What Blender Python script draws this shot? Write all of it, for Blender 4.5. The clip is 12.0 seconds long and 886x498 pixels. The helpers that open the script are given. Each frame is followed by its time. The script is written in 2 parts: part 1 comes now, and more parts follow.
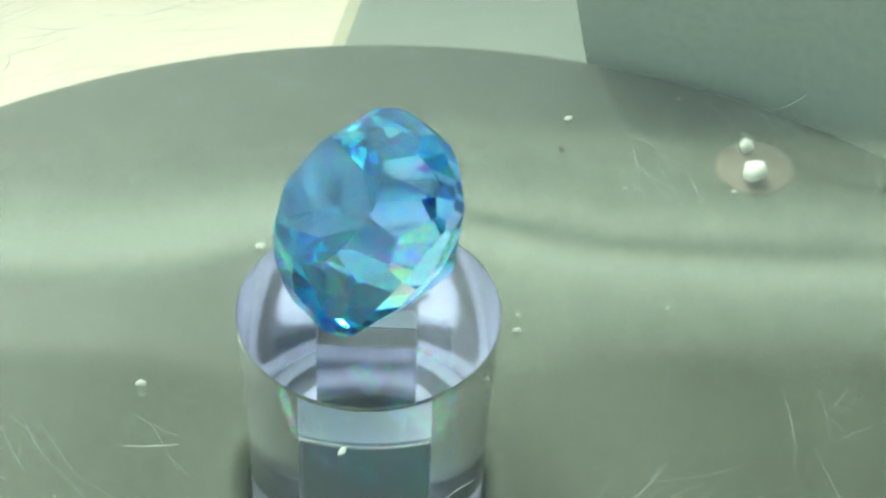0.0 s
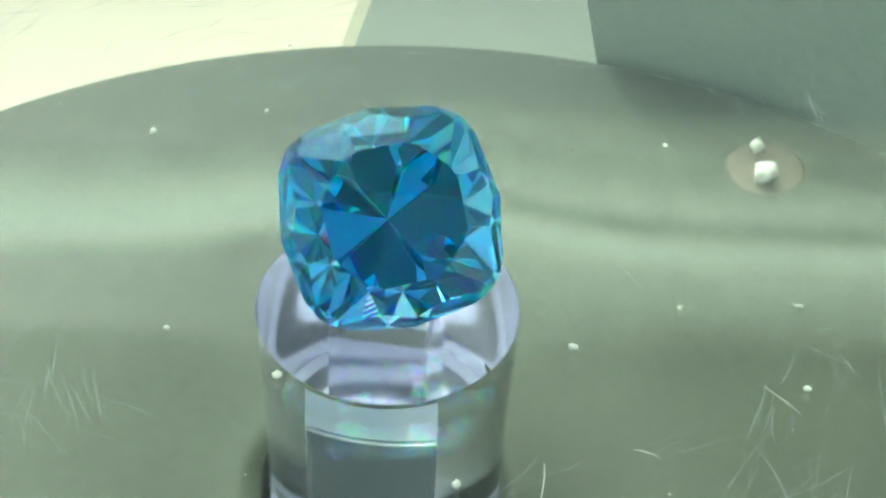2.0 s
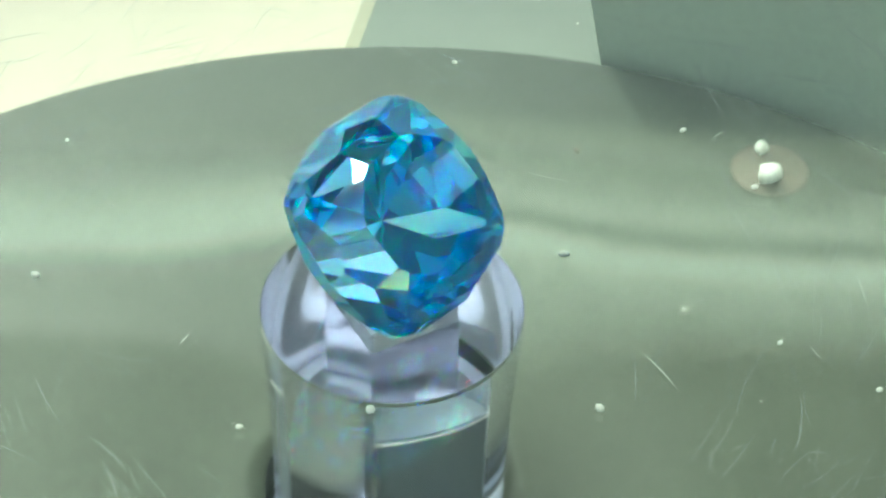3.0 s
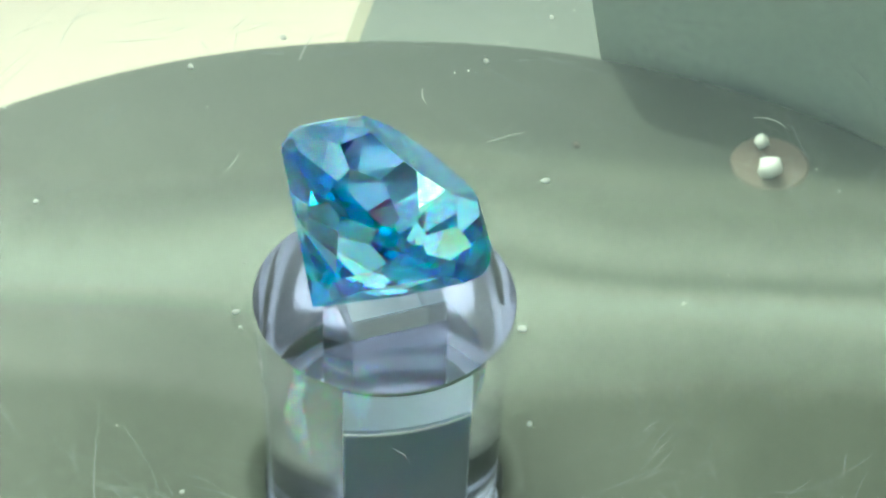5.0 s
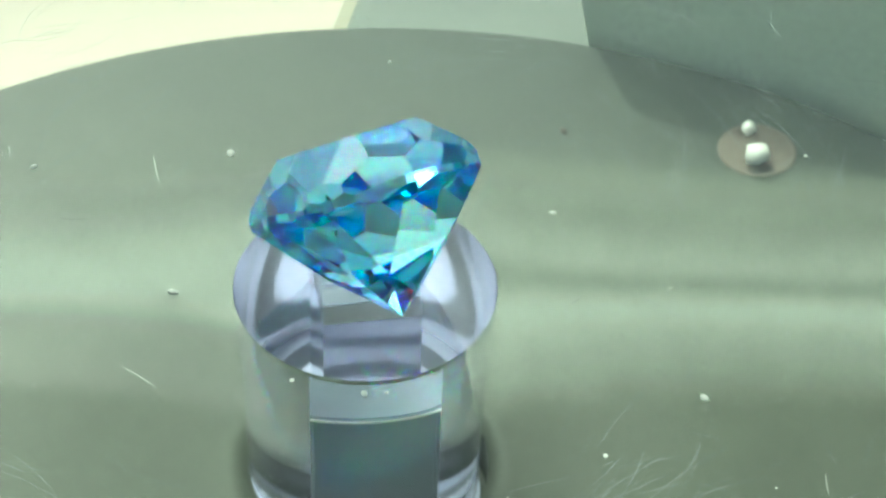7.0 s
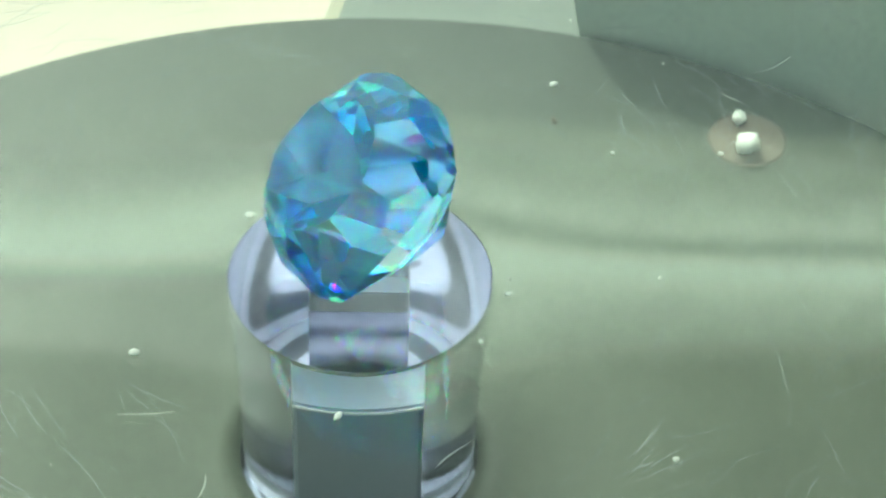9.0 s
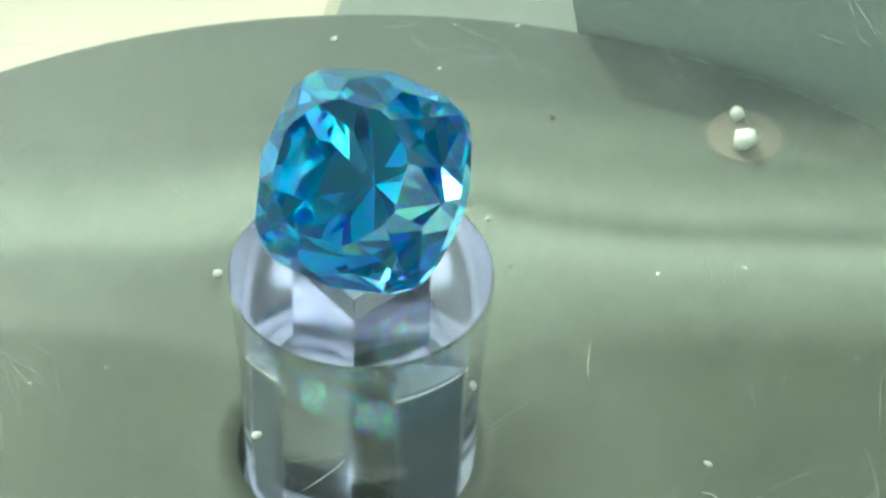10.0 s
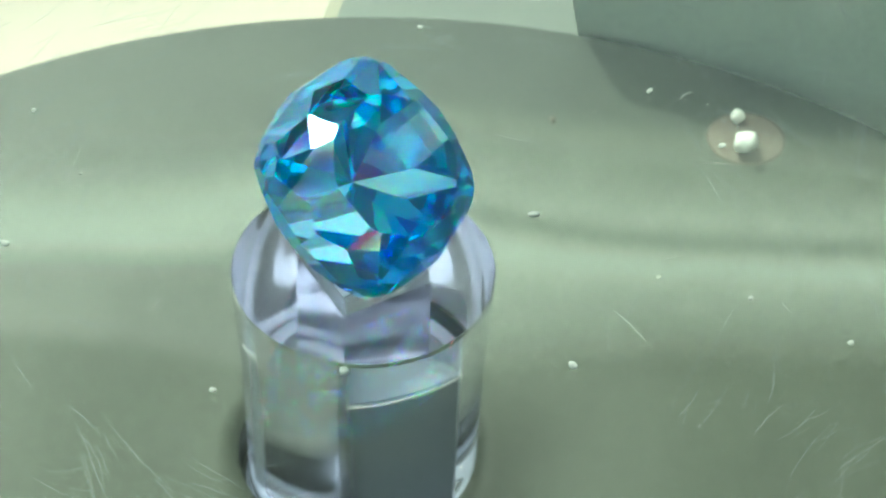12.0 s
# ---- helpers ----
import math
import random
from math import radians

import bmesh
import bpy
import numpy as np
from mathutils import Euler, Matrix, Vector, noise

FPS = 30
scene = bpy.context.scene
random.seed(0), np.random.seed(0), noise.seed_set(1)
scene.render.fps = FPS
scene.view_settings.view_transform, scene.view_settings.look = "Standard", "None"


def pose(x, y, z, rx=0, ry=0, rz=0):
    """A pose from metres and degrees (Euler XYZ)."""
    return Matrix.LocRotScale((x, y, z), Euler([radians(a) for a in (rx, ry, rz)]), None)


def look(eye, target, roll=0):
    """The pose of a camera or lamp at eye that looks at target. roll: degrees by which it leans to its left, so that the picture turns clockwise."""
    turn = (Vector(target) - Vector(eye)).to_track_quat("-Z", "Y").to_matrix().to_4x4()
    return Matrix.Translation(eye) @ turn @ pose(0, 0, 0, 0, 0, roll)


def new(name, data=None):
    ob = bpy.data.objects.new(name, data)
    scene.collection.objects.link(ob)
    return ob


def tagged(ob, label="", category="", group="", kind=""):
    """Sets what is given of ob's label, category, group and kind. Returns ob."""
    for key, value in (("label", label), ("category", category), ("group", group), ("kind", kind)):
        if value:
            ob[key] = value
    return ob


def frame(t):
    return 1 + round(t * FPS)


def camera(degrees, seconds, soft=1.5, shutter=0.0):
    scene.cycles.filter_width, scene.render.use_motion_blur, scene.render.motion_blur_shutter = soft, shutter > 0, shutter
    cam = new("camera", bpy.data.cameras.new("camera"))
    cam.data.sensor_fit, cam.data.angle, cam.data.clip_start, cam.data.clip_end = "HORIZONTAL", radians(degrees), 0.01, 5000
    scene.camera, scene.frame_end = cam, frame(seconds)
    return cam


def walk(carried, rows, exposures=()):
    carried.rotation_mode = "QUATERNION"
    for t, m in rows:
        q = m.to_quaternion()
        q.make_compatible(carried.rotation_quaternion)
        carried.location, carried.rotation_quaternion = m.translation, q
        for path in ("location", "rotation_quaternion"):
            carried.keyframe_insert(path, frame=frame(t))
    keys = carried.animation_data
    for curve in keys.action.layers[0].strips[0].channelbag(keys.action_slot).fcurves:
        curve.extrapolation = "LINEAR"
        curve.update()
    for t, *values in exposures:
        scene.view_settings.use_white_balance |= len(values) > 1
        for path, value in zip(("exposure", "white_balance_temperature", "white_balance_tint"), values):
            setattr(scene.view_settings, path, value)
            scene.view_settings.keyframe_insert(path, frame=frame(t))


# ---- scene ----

# Lengths below are in units of the pedestal's radius, 5.5 mm.
S = 0.0055
PERIOD = 8.966
TURN = 360.0 / PERIOD
PITCH, ROLL, DIST = radians(43.754), 2.008, 19.693

cam = camera(19.31, 12.0, soft=2.1)
UP = Vector((0, math.sin(PITCH), math.cos(PITCH)))
AHEAD = Vector((0, math.cos(PITCH), -math.sin(PITCH)))
DRIFT = [(0, 0.546, 0.451), (0.5, 0.505, 0.397), (1, 0.513, 0.393), (1.5, 0.522, 0.436), (2, 0.448, 0.452), (2.5, 0.423, 0.459), (3, 0.408, 0.463), (3.2, 0.400, 0.449), (4.8, 0.407, 0.418), (5, 0.410, 0.409), (5.5, 0.425, 0.368), (6, 0.430, 0.364), (6.5, 0.488, 0.321), (7, 0.531, 0.289), (8.8, 0.590, 0.226), (9, 0.621, 0.197), (9.5, 0.641, 0.188), (10, 0.642, 0.162), (10.5, 0.636, 0.187), (11, 0.639, 0.178), (11.5, 0.623, 0.191), (12, 0.636, 0.187)]


def eye_row(t, across, lift):
    eye = (Vector((across, 0, 0)) + UP * lift - AHEAD * DIST) * S
    return t, look(eye, eye + AHEAD, ROLL)


walk(cam, [eye_row(*row) for row in DRIFT], exposures=[(0, 0.27, 5850, -22), (12, 0.27, 5850, -22)])

# ---- world and sun ----
SUN_AZ, SUN_EL = radians(118), radians(46)
world = bpy.data.worlds.new("world")
scene.world = world
scene.cycles.max_bounces = scene.cycles.transmission_bounces = scene.cycles.glossy_bounces = 28
world.use_nodes = True
wn = world.node_tree
sky = wn.nodes.new("ShaderNodeTexSky")
sky.sky_type, sky.sun_disc = "NISHITA", False
sky.dust_density, sky.air_density = 2.2, 1.0
sky.sun_elevation, sky.sun_rotation = SUN_EL, radians(90) - SUN_AZ
bg = wn.nodes["Background"]
bg.inputs[1].default_value = 0.15
wn.links.new(sky.outputs[0], bg.inputs[0])
sun = new("sun", bpy.data.lights.new("sun", "SUN"))
sun.data.energy, sun.data.angle, sun.data.color = 2.1, radians(1.5), (1.0, 0.95, 0.86)
sun_way = Vector((math.cos(SUN_AZ) * math.cos(SUN_EL), math.sin(SUN_AZ) * math.cos(SUN_EL), math.sin(SUN_EL)))
sun.matrix_world = look(sun_way, (0, 0, 0))


# ---- materials ----
def material(name):
    m = bpy.data.materials.new(name)
    m.use_nodes = True
    return m, m.node_tree.nodes, m.node_tree.links, m.node_tree.nodes["Principled BSDF"]


def surface(name, colour, rough=0.6, vary=0.12, scale=400.0, bump=0.1, fine=2500.0, metal=0.0, coarse=60.0):
    """A matt surface with stains at a coarse scale, grain at a fine one, and fine relief."""
    m, n, l, b = material(name)
    tc = n.new("ShaderNodeTexCoord")
    big, small = n.new("ShaderNodeTexNoise"), n.new("ShaderNodeTexNoise")
    big.inputs["Scale"].default_value, small.inputs["Scale"].default_value = coarse, fine
    big.inputs["Detail"].default_value = 5
    l.new(tc.outputs["Object"], big.inputs[0])
    l.new(tc.outputs["Object"], small.inputs[0])
    add = n.new("ShaderNodeMath")
    add.operation = "ADD"
    l.new(big.outputs[0], add.inputs[0])
    l.new(small.outputs[0], add.inputs[1])
    ramp = n.new("ShaderNodeMapRange")
    ramp.inputs[1].default_value, ramp.inputs[2].default_value = 0.6, 1.4
    ramp.inputs[3].default_value, ramp.inputs[4].default_value = 1 - vary, 1 + vary
    l.new(add.outputs[0], ramp.inputs[0])
    mul = n.new("ShaderNodeVectorMath")
    mul.operation = "SCALE"
    mul.inputs[0].default_value = colour
    l.new(ramp.outputs[0], mul.inputs["Scale"])
    l.new(mul.outputs[0], b.inputs["Base Color"])
    b.inputs["Roughness"].default_value, b.inputs["Metallic"].default_value = rough, metal
    bp = n.new("ShaderNodeBump")
    bp.inputs["Strength"].default_value, bp.inputs["Distance"].default_value = bump, 0.0002
    l.new(small.outputs[0], bp.inputs["Height"])
    l.new(bp.outputs[0], b.inputs["Normal"])
    return m


def clear(name, tint, ior, rough=0.0):
    m, n, l, b = material(name)
    n.remove(b)
    gl = n.new("ShaderNodeBsdfGlass")
    gl.inputs["Color"].default_value = (*tint, 1)
    gl.inputs["IOR"].default_value, gl.inputs["Roughness"].default_value = ior, rough
    l.new(gl.outputs[0], n["Material Output"].inputs[0])
    return m


def gem_glass(name, tint, iors):
    """Glass that bends red, green and blue light by different amounts."""
    m, n, l, b = material(name)
    n.remove(b)
    last = None
    for i in range(3):
        gl = n.new("ShaderNodeBsdfGlass")
        colour = [0, 0, 0, 1]
        colour[i] = tint[i]
        gl.inputs["Color"].default_value = colour
        gl.inputs["IOR"].default_value, gl.inputs["Roughness"].default_value = iors[i], 0.0
        if last is None:
            last = gl
        else:
            add = n.new("ShaderNodeAddShader")
            l.new(last.outputs[0], add.inputs[0])
            l.new(gl.outputs[0], add.inputs[1])
            last = add
    plain = n.new("ShaderNodeBsdfGlass")
    plain.inputs["Color"].default_value = (*tint, 1)
    plain.inputs["IOR"].default_value, plain.inputs["Roughness"].default_value = iors[1], 0.0
    mix = n.new("ShaderNodeMixShader")
    mix.inputs[0].default_value = 0.36
    l.new(plain.outputs[0], mix.inputs[1])
    l.new(last.outputs[0], mix.inputs[2])
    last = mix
    l.new(last.outputs[0], n["Material Output"].inputs[0])
    return m


MAT_BASE = surface("grey_green_plastic", (0.034, 0.0375, 0.0255), 0.62, 0.18, coarse=120, fine=1800, bump=0.05)
MAT_WHITE = surface("white_paper", (0.555, 0.46, 0.38), 0.8, 0.04, bump=0.15)
MAT_GREY = surface("grey_card", (0.175, 0.178, 0.158), 0.75, 0.08, bump=0.1)
MAT_CREAM = surface("cream_paper", (0.36, 0.32, 0.24), 0.8, 0.06, bump=0.1)
MAT_DARK = surface("dark_green_card", (0.37, 0.41, 0.35), 0.55, 0.15, bump=0.1)
MAT_PLATE = clear("clear_polycarbonate_sheet", (0.97, 0.985, 0.96), 1.585, 0.038)
MAT_ROD = clear("clear_lilac_acrylic", (0.955, 0.955, 0.99), 1.49, 0.09)
MAT_PEG = clear("frosted_acrylic", (0.88, 0.89, 0.96), 1.49, 0.16)
MAT_GEM = gem_glass("blue_zircon", (0.66, 0.90, 1.0), (1.885, 1.925, 1.975))
MAT_LILAC = surface("pale_lilac_plastic", (0.31, 0.32, 0.44), 0.5, 0.04, bump=0.02)
MAT_SLATE = surface("slate_plastic", (0.05, 0.055, 0.08), 0.5, 0.08, bump=0.02)
MAT_SHAFT = surface("shaft_plastic", (0.26, 0.28, 0.30), 0.3, 0.1, bump=0.03)
MAT_STEEL = surface("bright_steel", (0.85, 0.84, 0.82), 0.25, 0.1, metal=1.0)
MAT_PINK = surface("pinkish_brown_plastic", (0.12, 0.092, 0.074), 0.8, 0.15)
MAT_BOARD = surface("stained_board", (0.12, 0.10, 0.07), 0.7, 0.15, coarse=3, fine=40)
MAT_PALE = surface("blue_grey_board", (0.13, 0.165, 0.23), 0.7, 0.15, coarse=3, fine=40)
MAT_FLOOR = surface("grey_floor", (0.18, 0.18, 0.17), 0.7, 0.15, coarse=4, fine=60)
MAT_WALL = surface("pale_grey_ceiling", (0.58, 0.64, 0.68), 0.8, 0.08, coarse=3, fine=80)
MAT_GLOW, gn, gl_, gb = material("lamp_diffuser")
gb.inputs["Emission Color"].default_value = (1.0, 0.97, 0.90, 1)
gb.inputs["Emission Strength"].default_value = 96.0


def thread(name, colour, share):
    """Fine pale marks that let part of the light through."""
    m, n, l, b = material(name)
    b.inputs["Base Color"].default_value = (*colour, 1)
    b.inputs["Roughness"].default_value = 0.8
    mix, see = n.new("ShaderNodeMixShader"), n.new("ShaderNodeBsdfTransparent")
    mix.inputs[0].default_value = share
    l.new(see.outputs[0], mix.inputs[1])
    l.new(b.outputs[0], mix.inputs[2])
    l.new(mix.outputs[0], n["Material Output"].inputs[0])
    return m


MAT_SCRATCH = thread("pale_scratches", (0.80, 0.82, 0.74), 0.115)
MAT_FIBRE = thread("pale_fibres", (0.80, 0.79, 0.70), 0.38)
# panes of the added screen; they dim the sky that the plate mirrors
MAT_DIM_PANE = thread("dimming_pane", (0.10, 0.11, 0.09), 0.36)
MAT_DIMMER_PANE = thread("dimmer_pane", (0.10, 0.11, 0.09), 0.72)
MAT_BEAD = surface("white_plastic", (0.78, 0.75, 0.70), 0.25, 0.15)
MAT_LINT = surface("pale_lint", (0.55, 0.54, 0.47), 0.9, 0.05)


# ---- building helpers ----
def mesh_of(name, bm, mat, smooth=False):
    me = bpy.data.meshes.new(name)
    bm.to_mesh(me)
    bm.free()
    me.materials.append(mat)
    if smooth:
        for poly in me.polygons:
            poly.use_smooth = True
    return me


def part(name, bm, mat, parent, label="", smooth=False):
    ob = new(name, mesh_of(name, bm, mat, smooth))
    ob.parent = parent
    return tagged(ob, label)


def ring_solid(bm, rings, close_loop=False):
    """Skin a list of vertex rings, each a list of points; caps both ends unless the rings close on themselves."""
    made = [[bm.verts.new(Vector(p) * S) for p in ring] for ring in rings]
    k = len(made[0])
    pairs = list(zip(made, made[1:])) + ([(made[-1], made[0])] if close_loop else [])
    for low, high in pairs:
        for i in range(k):
            bm.faces.new((low[i], low[(i + 1) % k], high[(i + 1) % k], high[i]))
    if not close_loop:
        bm.faces.new(made[0][::-1])
        bm.faces.new(made[-1])
    bmesh.ops.recalc_face_normals(bm, faces=bm.faces)


def circle(r, z, k=96, cx=0.0, cy=0.0):
    return [(cx + r * math.cos(2 * math.pi * i / k), cy + r * math.sin(2 * math.pi * i / k), z) for i in range(k)]


def box(bm, x0, x1, y0, y1, z0, z1):
    ring_solid(bm, [[(x0, y0, z), (x1, y0, z), (x1, y1, z), (x0, y1, z)] for z in (z0, z1)])


# ---- table and base ----
Z_BASE, Z_TABLE = -1.92, -2.45
LAMP_X, LAMP_Y, LAMP_HALF, LOUVRE_LEAN = -97.0, 18.0, 22.0, 0.6
bm = bmesh.new()
box(bm, -160, 160, -110, 120, Z_TABLE - 5, Z_TABLE)
tabletop = tagged(new("table", mesh_of("table", bm, MAT_WHITE)), "table with a sunlit white paper-covered top", "table")
for x in (-150, 150):
    for y in (-100, 110):
        bm = bmesh.new()
        box(bm, x - 5, x + 5, y - 5, y + 5, -142, Z_TABLE - 5)
        part("leg", bm, MAT_BOARD, tabletop)

bm = bmesh.new()
C = (0.27, -1.93)
ring_solid(bm, [circle(0.02, Z_TABLE + 0.006, 160), circle(0.02, Z_TABLE + 0.002, 160), circle(7.40, Z_TABLE, 160, *C), circle(7.40, Z_BASE - 0.06, 160, *C), circle(7.34, Z_BASE, 160, *C), *[circle(0.962 + 1.9 * (1 - k / 10), Z_BASE - 0.12 * (3 * (k / 10) ** 2 - 2 * (k / 10) ** 3), 160) for k in range(11)], circle(0.962, Z_TABLE + 0.006, 160)], True)
for f in bm.faces:
    f.smooth = 0.5 < f.normal.z < 0.9999
base = tagged(new("round_base", mesh_of("round_base", bm, MAT_BASE)), "round grey-green plastic turntable base on white paper", "turntable base")

for name, mat, left, z, label, kind_ in (("cream_sheet", MAT_CREAM, -0.74, Z_TABLE + 0.004, "thin cream sheet edge between card and paper", "sheet"), ("grey_card", MAT_GREY, -0.60, Z_TABLE + 0.03, "grey-green card lying on the white paper", "card")):
    bm = bmesh.new()
    ring_solid(bm, [[(left - 0.26, 4.0, h), (1.85, 4.0, h), (1.85, 5.44, h), (5.63, 16, h), (left + 2.0, 16, h)] for h in (z, z + 0.024)])
    tagged(new(name, mesh_of(name, bm, mat)), label, kind_)
bm = bmesh.new()
ring_solid(bm, [[(x0, 0, z), (11, 0, z), (11, 9, z), (x0, 9, z)] for x0, z in ((0.02, Z_TABLE), (-0.42, Z_BASE + 1.58))])
bmesh.ops.bevel(bm, geom=[e for e in bm.edges], offset=0.03 * S, segments=2, affect="EDGES")
dark_box = tagged(new("dark_box", mesh_of("dark_box", bm, MAT_DARK)), "dark green card box standing behind the round base", "box")
dark_box.matrix_world = pose(1.90 * S, 5.47 * S, 0, 0, 0, -20)


# ---- a porch added out of view round the table: floor, back wall, ceiling with a panel light, louvred screen ----
bm = bmesh.new()
box(bm, -900, 900, -900, 900, -148, -142)
tagged(new("floor", mesh_of("floor", bm, MAT_FLOOR)), "plain grey porch floor", "floor", kind="structure")
# boards added behind the camera; their dark blue-grey deepens the gem by reflection
wall = tagged(new("added_wall"), "unseen wall of blue-grey upright boards with open gaps, added to deepen the gem blue", "wall", kind="structure")
for i in range(9):
    x = (i - 4) * 92 + 20
    bm = bmesh.new()
    box(bm, x - 26, x + 26, -268, -262, -142, 300)
    part("board", bm, MAT_PALE, wall)
bm = bmesh.new()
box(bm, -420, 420, -268.5, -261.5, -142, -30)
part("sill_board", bm, MAT_PALE, wall)
# ceiling added overhead, bluish for the gem's reflections
bm = bmesh.new()
box(bm, -420, 420, -260, 150, 300, 310)
tagged(new("ceiling", mesh_of("ceiling", bm, MAT_WALL)), "unseen pale bluish-grey ceiling added for the gem to reflect", "ceiling", kind="structure")
for side in (-1, 1):
    bm = bmesh.new()
    box(bm, side * 415 - 5, side * 415 + 5, 138, 149, -142, 300)
    tagged(new("post", mesh_of("post", bm, MAT_BOARD)), "plain porch post under the ceiling", "post", "porch posts", "structure")

lamp = tagged(new("ceiling_light"), "bright square panel light on the porch ceiling", "ceiling light")
lamp.location = Vector((LAMP_X, LAMP_Y, 300)) * S
bm = bmesh.new()
ring_solid(bm, [[(x * h, y * h, z) for x, y in ((-1, -1), (1, -1), (1, 1), (-1, 1))] for h, z in ((LAMP_HALF, -3), (LAMP_HALF + 4, -3), (LAMP_HALF + 4, 0), (LAMP_HALF, 0))], True)
part("frame", bm, MAT_STEEL, lamp)
bm = bmesh.new()
box(bm, -LAMP_HALF, LAMP_HALF, -LAMP_HALF, LAMP_HALF, -2.5, -1)
part("diffuser", bm, MAT_GLOW, lamp, "glowing white diffuser")

# an added screen, out of view, whose gaps set the bands mirrored in the plate
screen = tagged(new("band_screen"), "unseen screen of dark boards and panes on two posts, added to shape mirrored bands", "louvred screen", kind="structure")
AWAY = 400.0

def slab(name, x0, x1, low, high, mat, thick=2.0):
    """A board or pane of the screen between two heights, given as angles from the table."""
    bm = bmesh.new()
    box(bm, x0, x1, AWAY, AWAY + thick, AWAY * math.tan(radians(low)), AWAY * math.tan(radians(high)))
    part(name, bm, mat, screen)


slab("louvre", -12, 150, 43.85, 44.02, MAT_BOARD)
for i in range(12):
    slab("louvre", -150, 150, 42.2 + 0.13 * i, 42.2 + 0.13 * i + 0.085 - 0.0066 * i, MAT_BOARD, 0.1)
for i in range(14):
    slab("louvre", -12, 150, 44.7 + 0.13 * i, 44.7 + 0.13 * i + 0.03 + 0.0072 * i, MAT_BOARD, 0.1)
slab("pane", -150, 150, 33.0, 42.15, MAT_DIM_PANE)
slab("pane", -150, -13, 44.72, 46.5, MAT_DIM_PANE)
slab("pane", -150, 12, 46.55, 62.0, MAT_DIMMER_PANE)
# glowing panels added out of view behind the screen, to brighten the mirrored bands
MAT_GLOW_PANEL, hn, hl, hb = material("glow_panel")
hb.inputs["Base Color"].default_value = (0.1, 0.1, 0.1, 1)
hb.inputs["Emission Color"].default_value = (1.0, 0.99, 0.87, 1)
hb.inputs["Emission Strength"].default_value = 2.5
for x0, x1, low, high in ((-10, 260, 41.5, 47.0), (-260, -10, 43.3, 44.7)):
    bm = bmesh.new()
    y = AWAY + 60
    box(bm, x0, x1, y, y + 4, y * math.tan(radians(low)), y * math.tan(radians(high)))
    tagged(new("backdrop", mesh_of("backdrop", bm, MAT_GLOW_PANEL)), "unseen glowing panel added to brighten the bands mirrored in the plate", "backdrop", kind="structure")
slab("board", 12, 150, 46.55, 62.0, MAT_BOARD)
for x in (-156, 156):
    bm = bmesh.new()
    box(bm, x - 6, x + 6, AWAY - 2, AWAY + 4, -142, AWAY * math.tan(radians(62)))
    part("post", bm, MAT_BOARD, screen)
screen.matrix_world = Matrix.Translation(Vector((0, 0, 400 * S))) @ pose(0, 0, 0, 0, LOUVRE_LEAN, 0) @ Matrix.Translation(Vector((0, 0, -400 * S)))

# ---- turntable plate ----
T_PLATE, R_PLATE, R_HUB = 0.08, 7.6, 1.002
SAG, SAG_WIDE = 0.0128, 1.3
WOBBLE, WOBBLE_AZ = radians(0.35), radians(-159)


def plate_level(x, y):
    """The plate leans a little and sags towards its hub."""
    r2 = (x * x + y * y) / SAG_WIDE ** 2
    return SAG * (math.exp(-1 / SAG_WIDE ** 2) - math.exp(-r2)) - math.tan(WOBBLE) * (x * math.cos(WOBBLE_AZ) + y * math.sin(WOBBLE_AZ))


def build_plate():
    bm = bmesh.new()
    k = 144
    radii = [R_HUB + (R_PLATE - R_HUB) * (i / 44) ** 1.6 for i in range(45)]
    loops = []
    for top in (0, 1):
        for r in (radii if top else radii[::-1]):
            ring = []
            for i in range(k):
                a = 2 * math.pi * i / k
                x, y = r * math.cos(a), r * math.sin(a)
                ring.append((x, y, plate_level(x, y) - (0 if top else T_PLATE)))
            loops.append(ring)
    ring_solid(bm, loops, True)
    for f in bm.faces:
        f.smooth = abs(f.normal.z) > 0.7
    for e in bm.edges:
        if len({f.smooth for f in e.link_faces}) > 1:
            e.smooth = False
    return bm


plate = tagged(new("turntable_plate", mesh_of("turntable_plate", build_plate(), MAT_PLATE)), "round clear scratched acrylic turntable plate over the base", "turntable plate")
plate.visible_shadow = False


# ---- pedestal: a round clear stub with a square socket ----
def square_ring(half, z, k=96):
    """A square with k points, in step with circle()."""
    out = []
    for i in range(k):
        a = 2 * math.pi * i / k
        c, s = math.cos(a), math.sin(a)
        r = half / max(abs(c), abs(s))
        out.append((r * c, r * s, z))
    return out


SOCKET = 0.375
PEG_TOP = 0.19
SQUARE_TURN = 0.0
bm = bmesh.new()
ring_solid(bm, [circle(0.92, -2.39), circle(0.95, -1.0), circle(1.0, -0.25), circle(1.0, 0), square_ring(SOCKET, 0), square_ring(SOCKET, -0.83), square_ring(SOCKET, -2.39)], True)
for f in bm.faces:
    mid = f.calc_center_median()
    f.smooth = abs(f.normal.z) < 0.5 and math.hypot(mid.x, mid.y) > 0.8 * S
for e in bm.edges:
    if len({f.smooth for f in e.link_faces}) > 1:
        e.smooth = False
pedestal = tagged(new("gem_pedestal", mesh_of("gem_pedestal", bm, MAT_ROD)), "round clear acrylic pedestal with a square socket in its top", "pedestal")
pedestal.visible_shadow = False

# the square peg in the socket, on which the gem lies
P = SOCKET - 0.008
bm = bmesh.new()
box(bm, -P, P, -P, P, -0.83, PEG_TOP)
bmesh.ops.bevel(bm, geom=[e for e in bm.edges], offset=0.008 * S, segments=1, affect="EDGES")
part("peg", bm, MAT_PEG, pedestal, "square clear lilac acrylic peg under the gem").visible_shadow = False
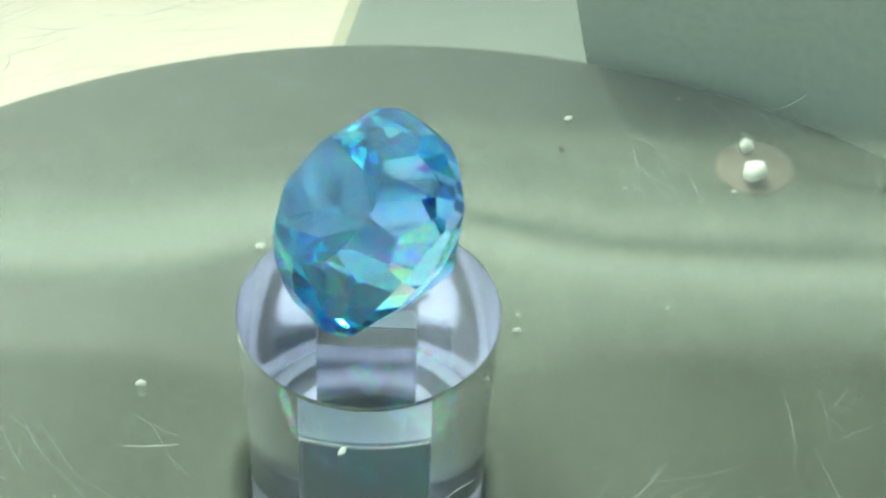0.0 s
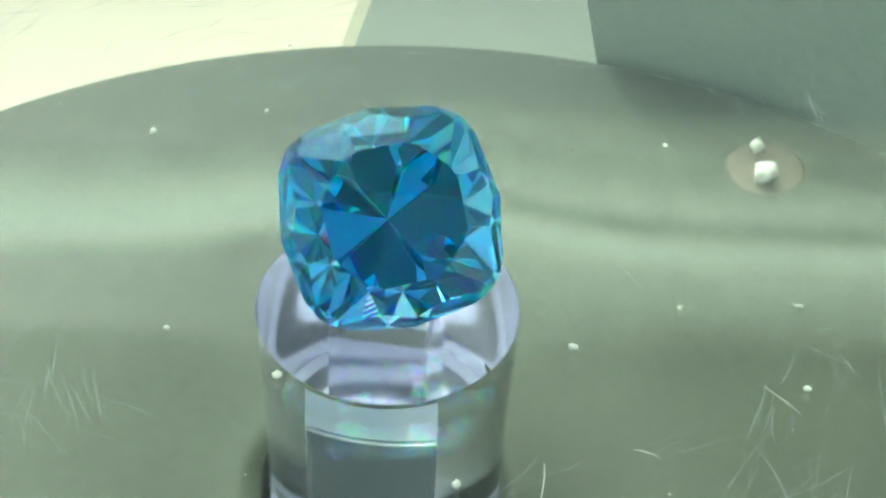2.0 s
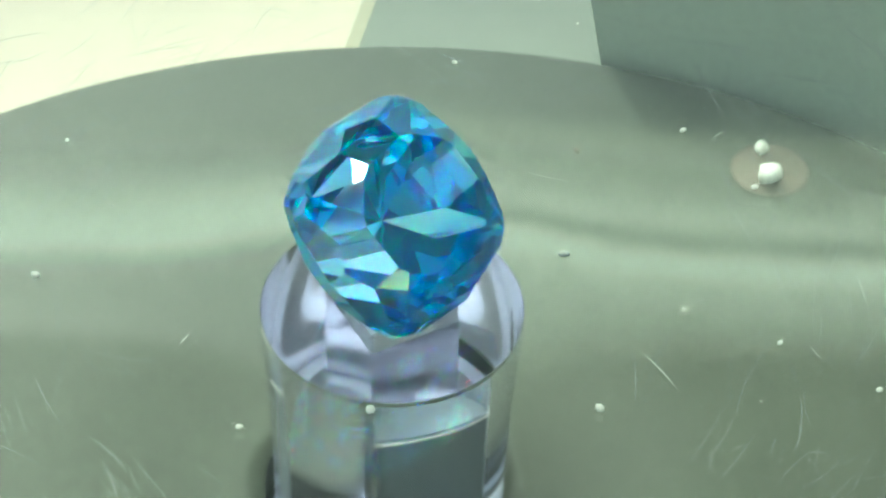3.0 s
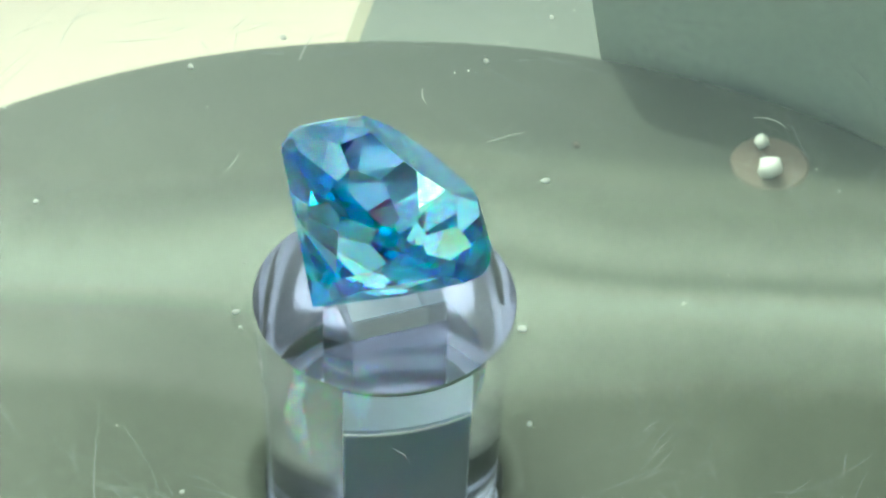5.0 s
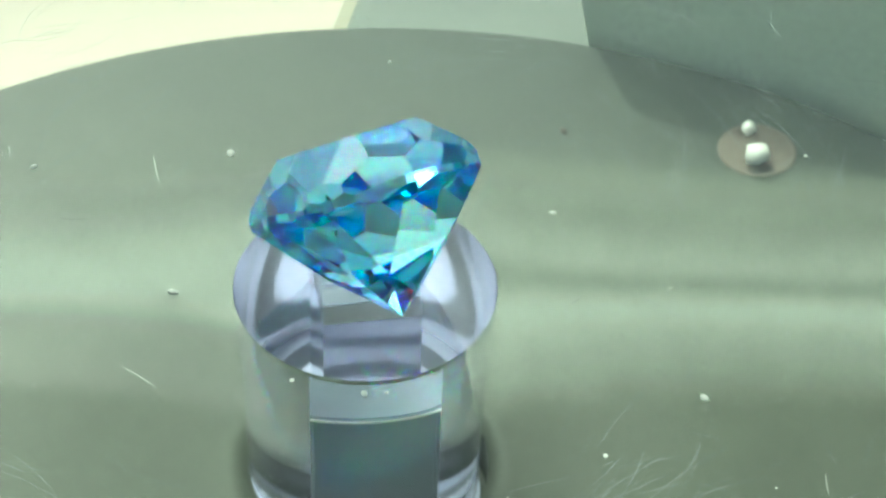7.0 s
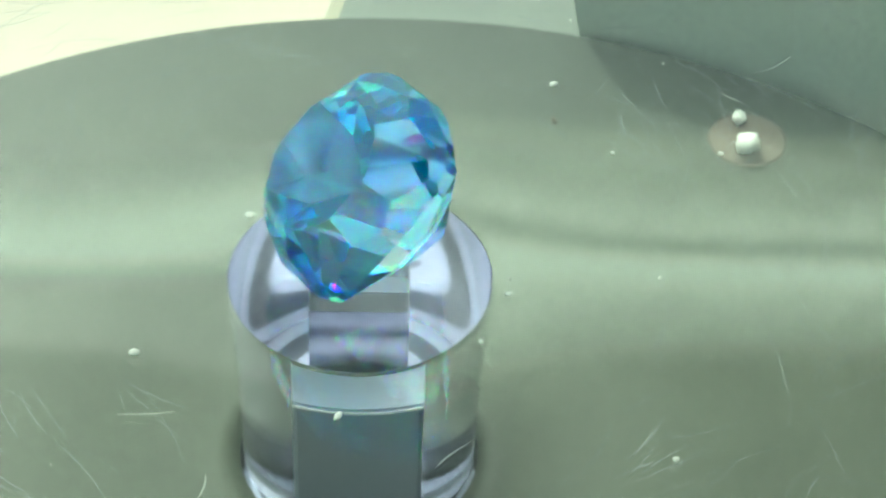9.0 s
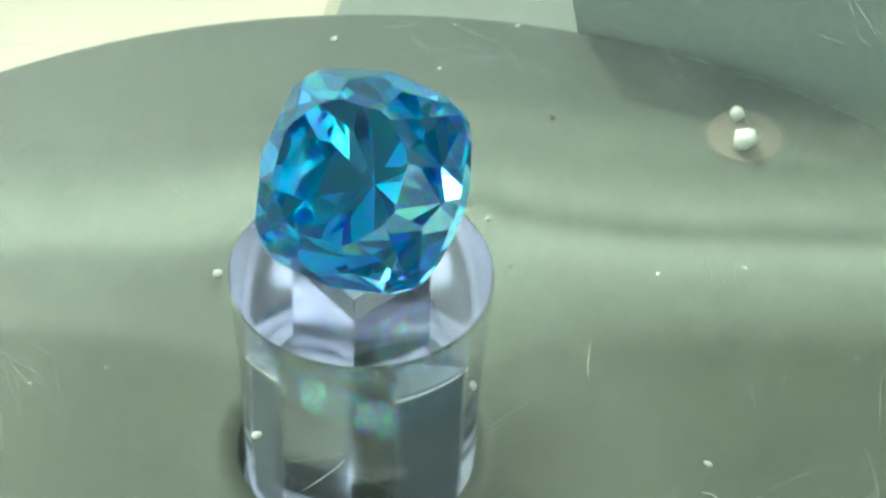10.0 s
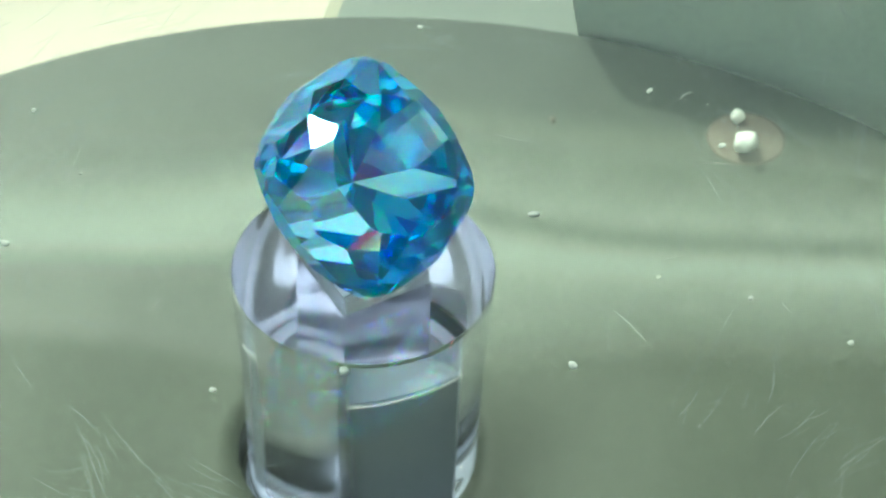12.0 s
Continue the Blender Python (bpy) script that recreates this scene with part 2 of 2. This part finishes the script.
# a thin white ring stands in for light caught along the peg's lower edges
bm = bmesh.new()
ring_solid(bm, [square_ring(h, z, 8) for h, z in ((0.3680, -0.848), (0.3745, -0.848), (0.3745, -0.825), (0.3680, -0.825))], True)
part("edge_glint", bm, MAT_BEAD, pedestal, "thin pale ring that draws the bright lower edge of the peg")

# the square drive shaft in the socket, and rings added under the pedestal to tone its reflections
bm = bmesh.new()
P = SOCKET - 0.012
box(bm, -P, P, -P, P, -2.42, -0.80)
bmesh.ops.bevel(bm, geom=[e for e in bm.edges], offset=0.02 * S, segments=2, affect="EDGES")
part("drive_shaft", bm, MAT_SHAFT, pedestal, "square grey-green plastic drive shaft")
for name, inner, outer, mat, label in (("tone_ring", 0.80, 0.95, MAT_LILAC, "pale lilac ring added to tint the pedestal from below"), ("tone_ring_inner", 0.42, 0.617, MAT_LILAC, "inner pale lilac ring added to tint the pedestal from below"), ("tone_ring_dark", 0.62, 0.797, MAT_SLATE, "dark slate ring added to darken patches in the pedestal")):
    bm = bmesh.new()
    ring_solid(bm, [circle(inner, -2.44, 64), circle(outer, -2.44, 64), circle(outer, -2.375, 64), circle(inner, -2.375, 64)], True)
    part(name, bm, mat, pedestal, label)


# ---- gem ----
def cut_gem():
    bm = bmesh.new()
    bmesh.ops.create_cube(bm, size=4.0)

    rng = random.Random(21)

    def near(value, by):
        """Hand cutting: each facet is a little off."""
        return value + rng.uniform(-by, by)

    def cut(azimuth, slope, dist):
        """Cut away all beyond a plane whose normal leans by slope from the horizontal."""
        a, e = radians(azimuth), radians(slope)
        nrm = Vector((math.cos(a) * math.cos(e), math.sin(a) * math.cos(e), math.sin(e)))
        geom = bm.verts[:] + bm.edges[:] + bm.faces[:]
        res = bmesh.ops.bisect_plane(bm, geom=geom, dist=1e-6, plane_co=nrm * dist, plane_no=nrm, clear_outer=True)
        edges = [e for e in res["geom_cut"] if isinstance(e, bmesh.types.BMEdge)]
        if edges:
            bmesh.ops.edgeloop_fill(bm, edges=edges)

    def cut_through(azimuth, angle, r, z, low):
        """A facet at the angle from the horizontal that passes through radius r at height z."""
        slope = 90 - angle
        e = radians(slope)
        if low:
            e = -e
        cut(azimuth, math.degrees(e), r * math.cos(e) + z * math.sin(e))

    # girdle
    for q in range(4):
        for off, d in ((-9, 0.806), (9, 0.806), (-28, 0.874), (28, 0.874), (45, 0.901)):
            cut(q * 90 + off, 0, d)
    # pavilion: steep breaks under the girdle, a second row, then eight mains that meet at the culet
    for q in range(4):
        for off, r in ((-20, 0.848), (20, 0.848), (-40, 0.892), (40, 0.892)):
            cut_through(near(q * 90 + off, 1), near(69, 1), r, -0.085, True)
        for off in (-22.5, 22.5):
            cut_through(near(q * 90 + off, 2), near(50.3, 0.8), 0.78, -0.09, True)
        for off, ang in ((0, 47.0), (45, 44.0)):
            ang = near(ang, 0.8)
            cut(near(q * 90 + off, 2), -(90 - ang), DEPTH * math.cos(radians(ang)))
    # crown: a wide facet along each side, a kite at each corner with a triangle to both sides of it, low breaks, the table
    for q in range(4):
        cut_through(near(q * 90, 1), near(43, 0.8), 0.50, TABLE_Z, False)
        cut_through(near(q * 90 + 45, 1), near(37.5, 0.8), 0.515, TABLE_Z, False)
        for off in (-26, 26):
            cut_through(near(q * 90 + off, 0.3), near(43.5, 0.3), 0.528, TABLE_Z, False)
        for off, r in ((-11, 0.806), (11, 0.806), (-37, 0.89), (37, 0.89)):
            cut_through(near(q * 90 + off, 0.8), near(64, 0.8), r, 0.085, False)
    cut(0, 90, TABLE_Z)
    bmesh.ops.remove_doubles(bm, verts=bm.verts, dist=1e-5)
    bmesh.ops.recalc_face_normals(bm, faces=bm.faces)
    bmesh.ops.scale(bm, vec=(S, S, S), verts=bm.verts)
    return bm


DEPTH, TABLE_Z = 0.915, 0.458
gem = tagged(new("cut_gemstone"), "cushion-cut transparent blue gemstone tilted on the clear pedestal", "gemstone")
whole = cut_gem()
for name, test in (("table_facet", lambda n: n.z > 0.97), ("crown", lambda n: 0.05 < n.z <= 0.97), ("girdle", lambda n: abs(n.z) <= 0.05), ("pavilion", lambda n: n.z < -0.05)):
    bm = whole.copy()
    bmesh.ops.delete(bm, geom=[f for f in bm.faces if not test(f.normal)], context="FACES")
    part(name, bm, MAT_GEM, gem)
whole.free()

# ---- small things on the base ----
def pebble(bm, x, y, z, r, flat=0.5, rng=random):
    """A small uneven crumb."""
    res = bmesh.ops.create_icosphere(bm, subdivisions=1, radius=1.0)
    turn, wide = rng.uniform(0, 6.3), rng.uniform(0.55, 1.0)
    for v in res["verts"]:
        k = rng.uniform(0.75, 1.1)
        px, py, pz = v.co.x * k, v.co.y * wide * k, v.co.z * flat * k
        v.co = Vector((x + r * (px * math.cos(turn) - py * math.sin(turn)), y + r * (px * math.sin(turn) + py * math.cos(turn)), z + r * pz)) * S


bm = bmesh.new()
ring_solid(bm, [[(3.36 + rx * math.cos(a), 3.82 + ry * math.sin(a), z) for a in [2 * math.pi * i / 40 for i in range(40)]]
                for rx, ry, z in ((0.36, 0.36, Z_BASE - 0.01), (0.36, 0.36, Z_BASE + 0.004), (0.33, 0.33, Z_BASE + 0.008))])
bead = tagged(new("stud", mesh_of("stud", bm, MAT_PINK, True)), "white bead stud on a round pinkish-brown pad", "stud")
rng = random.Random(4)
for name, x, y, r in (("bead", 3.335, 3.63, 0.12), ("small_bead", 3.29, 4.03, 0.07)):
    bm = bmesh.new()
    bmesh.ops.create_icosphere(bm, subdivisions=2, radius=r * S)
    for v in bm.verts:
        v.co = v.co * rng.uniform(0.74, 1.12) + Vector((x, y, Z_BASE + 0.03 + r * 0.8)) * S
    part(name, bm, MAT_BEAD, bead, "shiny white bead", True)

rng = random.Random(7)
for x, y, r, mat, label in ((1.60, 3.98, 0.055, MAT_PINK, "tiny tan crumb on the grey-green base"), (2.50, 1.98, 0.035, MAT_LINT, "tiny pale crumb on the grey-green base")):
    bm = bmesh.new()
    pebble(bm, x, y, Z_BASE + r * 0.3, r, 0.5, rng)
    tagged(new("crumb", mesh_of("crumb", bm, mat)), label, "crumb", "crumbs on the base")

# ---- dust, fibres and scratches on the plate ----
rng = random.Random(11)
bm = bmesh.new()
SPECKS = ((-1.63, -0.89, 0.05), (-0.12, -1.49, 0.06), (-0.87, 0.60, 0.045), (0.68, -3.10, 0.04), (1.53, 2.21, 0.045), (1.12, -0.22, 0.04), (-0.58, 1.52, 0.035), (-0.16, -3.24, 0.04))
for x, y, r in SPECKS:
    pebble(bm, x, y, plate_level(x, y) + r * 0.3, r, 0.4, rng)
for i in range(48):
    r, a = rng.uniform(1.08, 6.2), rng.uniform(0, 2 * math.pi)
    x, y = r * math.cos(a), r * math.sin(a)
    size = 0.008 + 0.024 * rng.random() ** 3
    pebble(bm, x, y, plate_level(x, y) + size * 0.4, size, 0.5, rng)
dust = tagged(new("dust", mesh_of("dust", bm, MAT_LINT)), "pale dust specks lying on the clear plate", "dust", kind="stuff")


def strand(bm, points, r):
    """A thin four-sided thread along the points."""
    rings = []
    for i, p in enumerate(points):
        ahead = (Vector(points[min(i + 1, len(points) - 1)]) - Vector(points[max(i - 1, 0)])).normalized()
        side = ahead.cross(Vector((0, 0, 1))).normalized()
        w = r * (0.35 + 0.65 * math.sin(math.pi * (i + 0.5) / len(points)))
        p = Vector(p)
        rings.append([bm.verts.new((p + side * w * c + Vector((0, 0, w * s))) * S) for c, s in ((1, 0), (0, 1), (-1, 0), (0, -1))])
    for low, high in zip(rings, rings[1:]):
        for i in range(4):
            bm.faces.new((low[i], low[(i + 1) % 4], high[(i + 1) % 4], high[i]))


def wander(r0, a0, way, bend, length, n, lift):
    """A curved line over the plate."""
    x, y, out = r0 * math.cos(a0), r0 * math.sin(a0), []
    for i in range(n):
        if math.hypot(x, y) < 1.05:
            break
        out.append((x, y, plate_level(x, y) + lift))
        x, y = x + math.cos(way) * length / n, y + math.sin(way) * length / n
        way += bend / n + rng.gauss(0, 0.03)
    return out


bm = bmesh.new()
for i in range(320):
    r0, a0 = rng.triangular(1.7, 6.2, 4.6), rng.uniform(0, 2 * math.pi)
    way, bend = a0 + math.pi / 2 + rng.gauss(0, 0.42), rng.gauss(0, 0.2)
    for j in range(rng.randint(1, 5)):
        line = wander(r0 + rng.gauss(0, 0.10), a0 + rng.gauss(0, 0.06), way + rng.gauss(0, 0.22), bend + rng.gauss(0, 0.3), rng.uniform(0.15, 0.9), 12, 0.004)
        if len(line) > 3:
            strand(bm, line, 0.0022 + 0.003 * rng.random() ** 2.5)
scratches = part("wear", bm, MAT_SCRATCH, plate, "fine pale scratches")
tagged(scratches, kind="stuff")
bm = bmesh.new()
for i in range(13):
    r0, a0 = rng.triangular(1.4, 5.6, 2.8), rng.uniform(0, 2 * math.pi)
    line = wander(r0, a0, rng.uniform(0, 6.28), rng.gauss(0, 0.7), rng.uniform(0.12, 0.5), 16, 0.008)
    if len(line) > 3:
        strand(bm, line, rng.uniform(0.003, 0.0055))
fibres = tagged(new("lint_fibres", mesh_of("lint_fibres", bm, MAT_FIBRE)), "pale curved lint fibres lying on the clear plate", "lint", kind="stuff")


# ---- motions ----
GEM_FACES, GEM_TILT, GEM_Z, GEM_ASIDE, GEM_SPIN = 72.79, 44.5, 0.913, 0.054, 8.7
OFF_TIME, OFF = 2.2, 0.047


def spun(t):
    return pose(0, 0, 0, 0, 0, TURN * t)


def motions():
    steps = [0.5 * i for i in range(25)]
    off = pose(OFF * S * math.cos(radians(-TURN * OFF_TIME)), OFF * S * math.sin(radians(-TURN * OFF_TIME)), 0, 0, 0, SQUARE_TURN)
    walk(plate, [(t, spun(t) @ off) for t in steps])
    walk(dust, [(t, spun(t)) for t in steps])
    walk(fibres, [(t, spun(t)) for t in steps])
    walk(pedestal, [(t, spun(t) @ off) for t in steps])
    gem_pose = pose(0, 0, 0, 0, 0, -GEM_FACES) @ pose(GEM_ASIDE * S, 0, GEM_Z * S, GEM_TILT, 0, 0) @ pose(0, 0, 0, 0, 0, GEM_SPIN)
    walk(gem, [(t, spun(t) @ gem_pose) for t in steps])


motions()
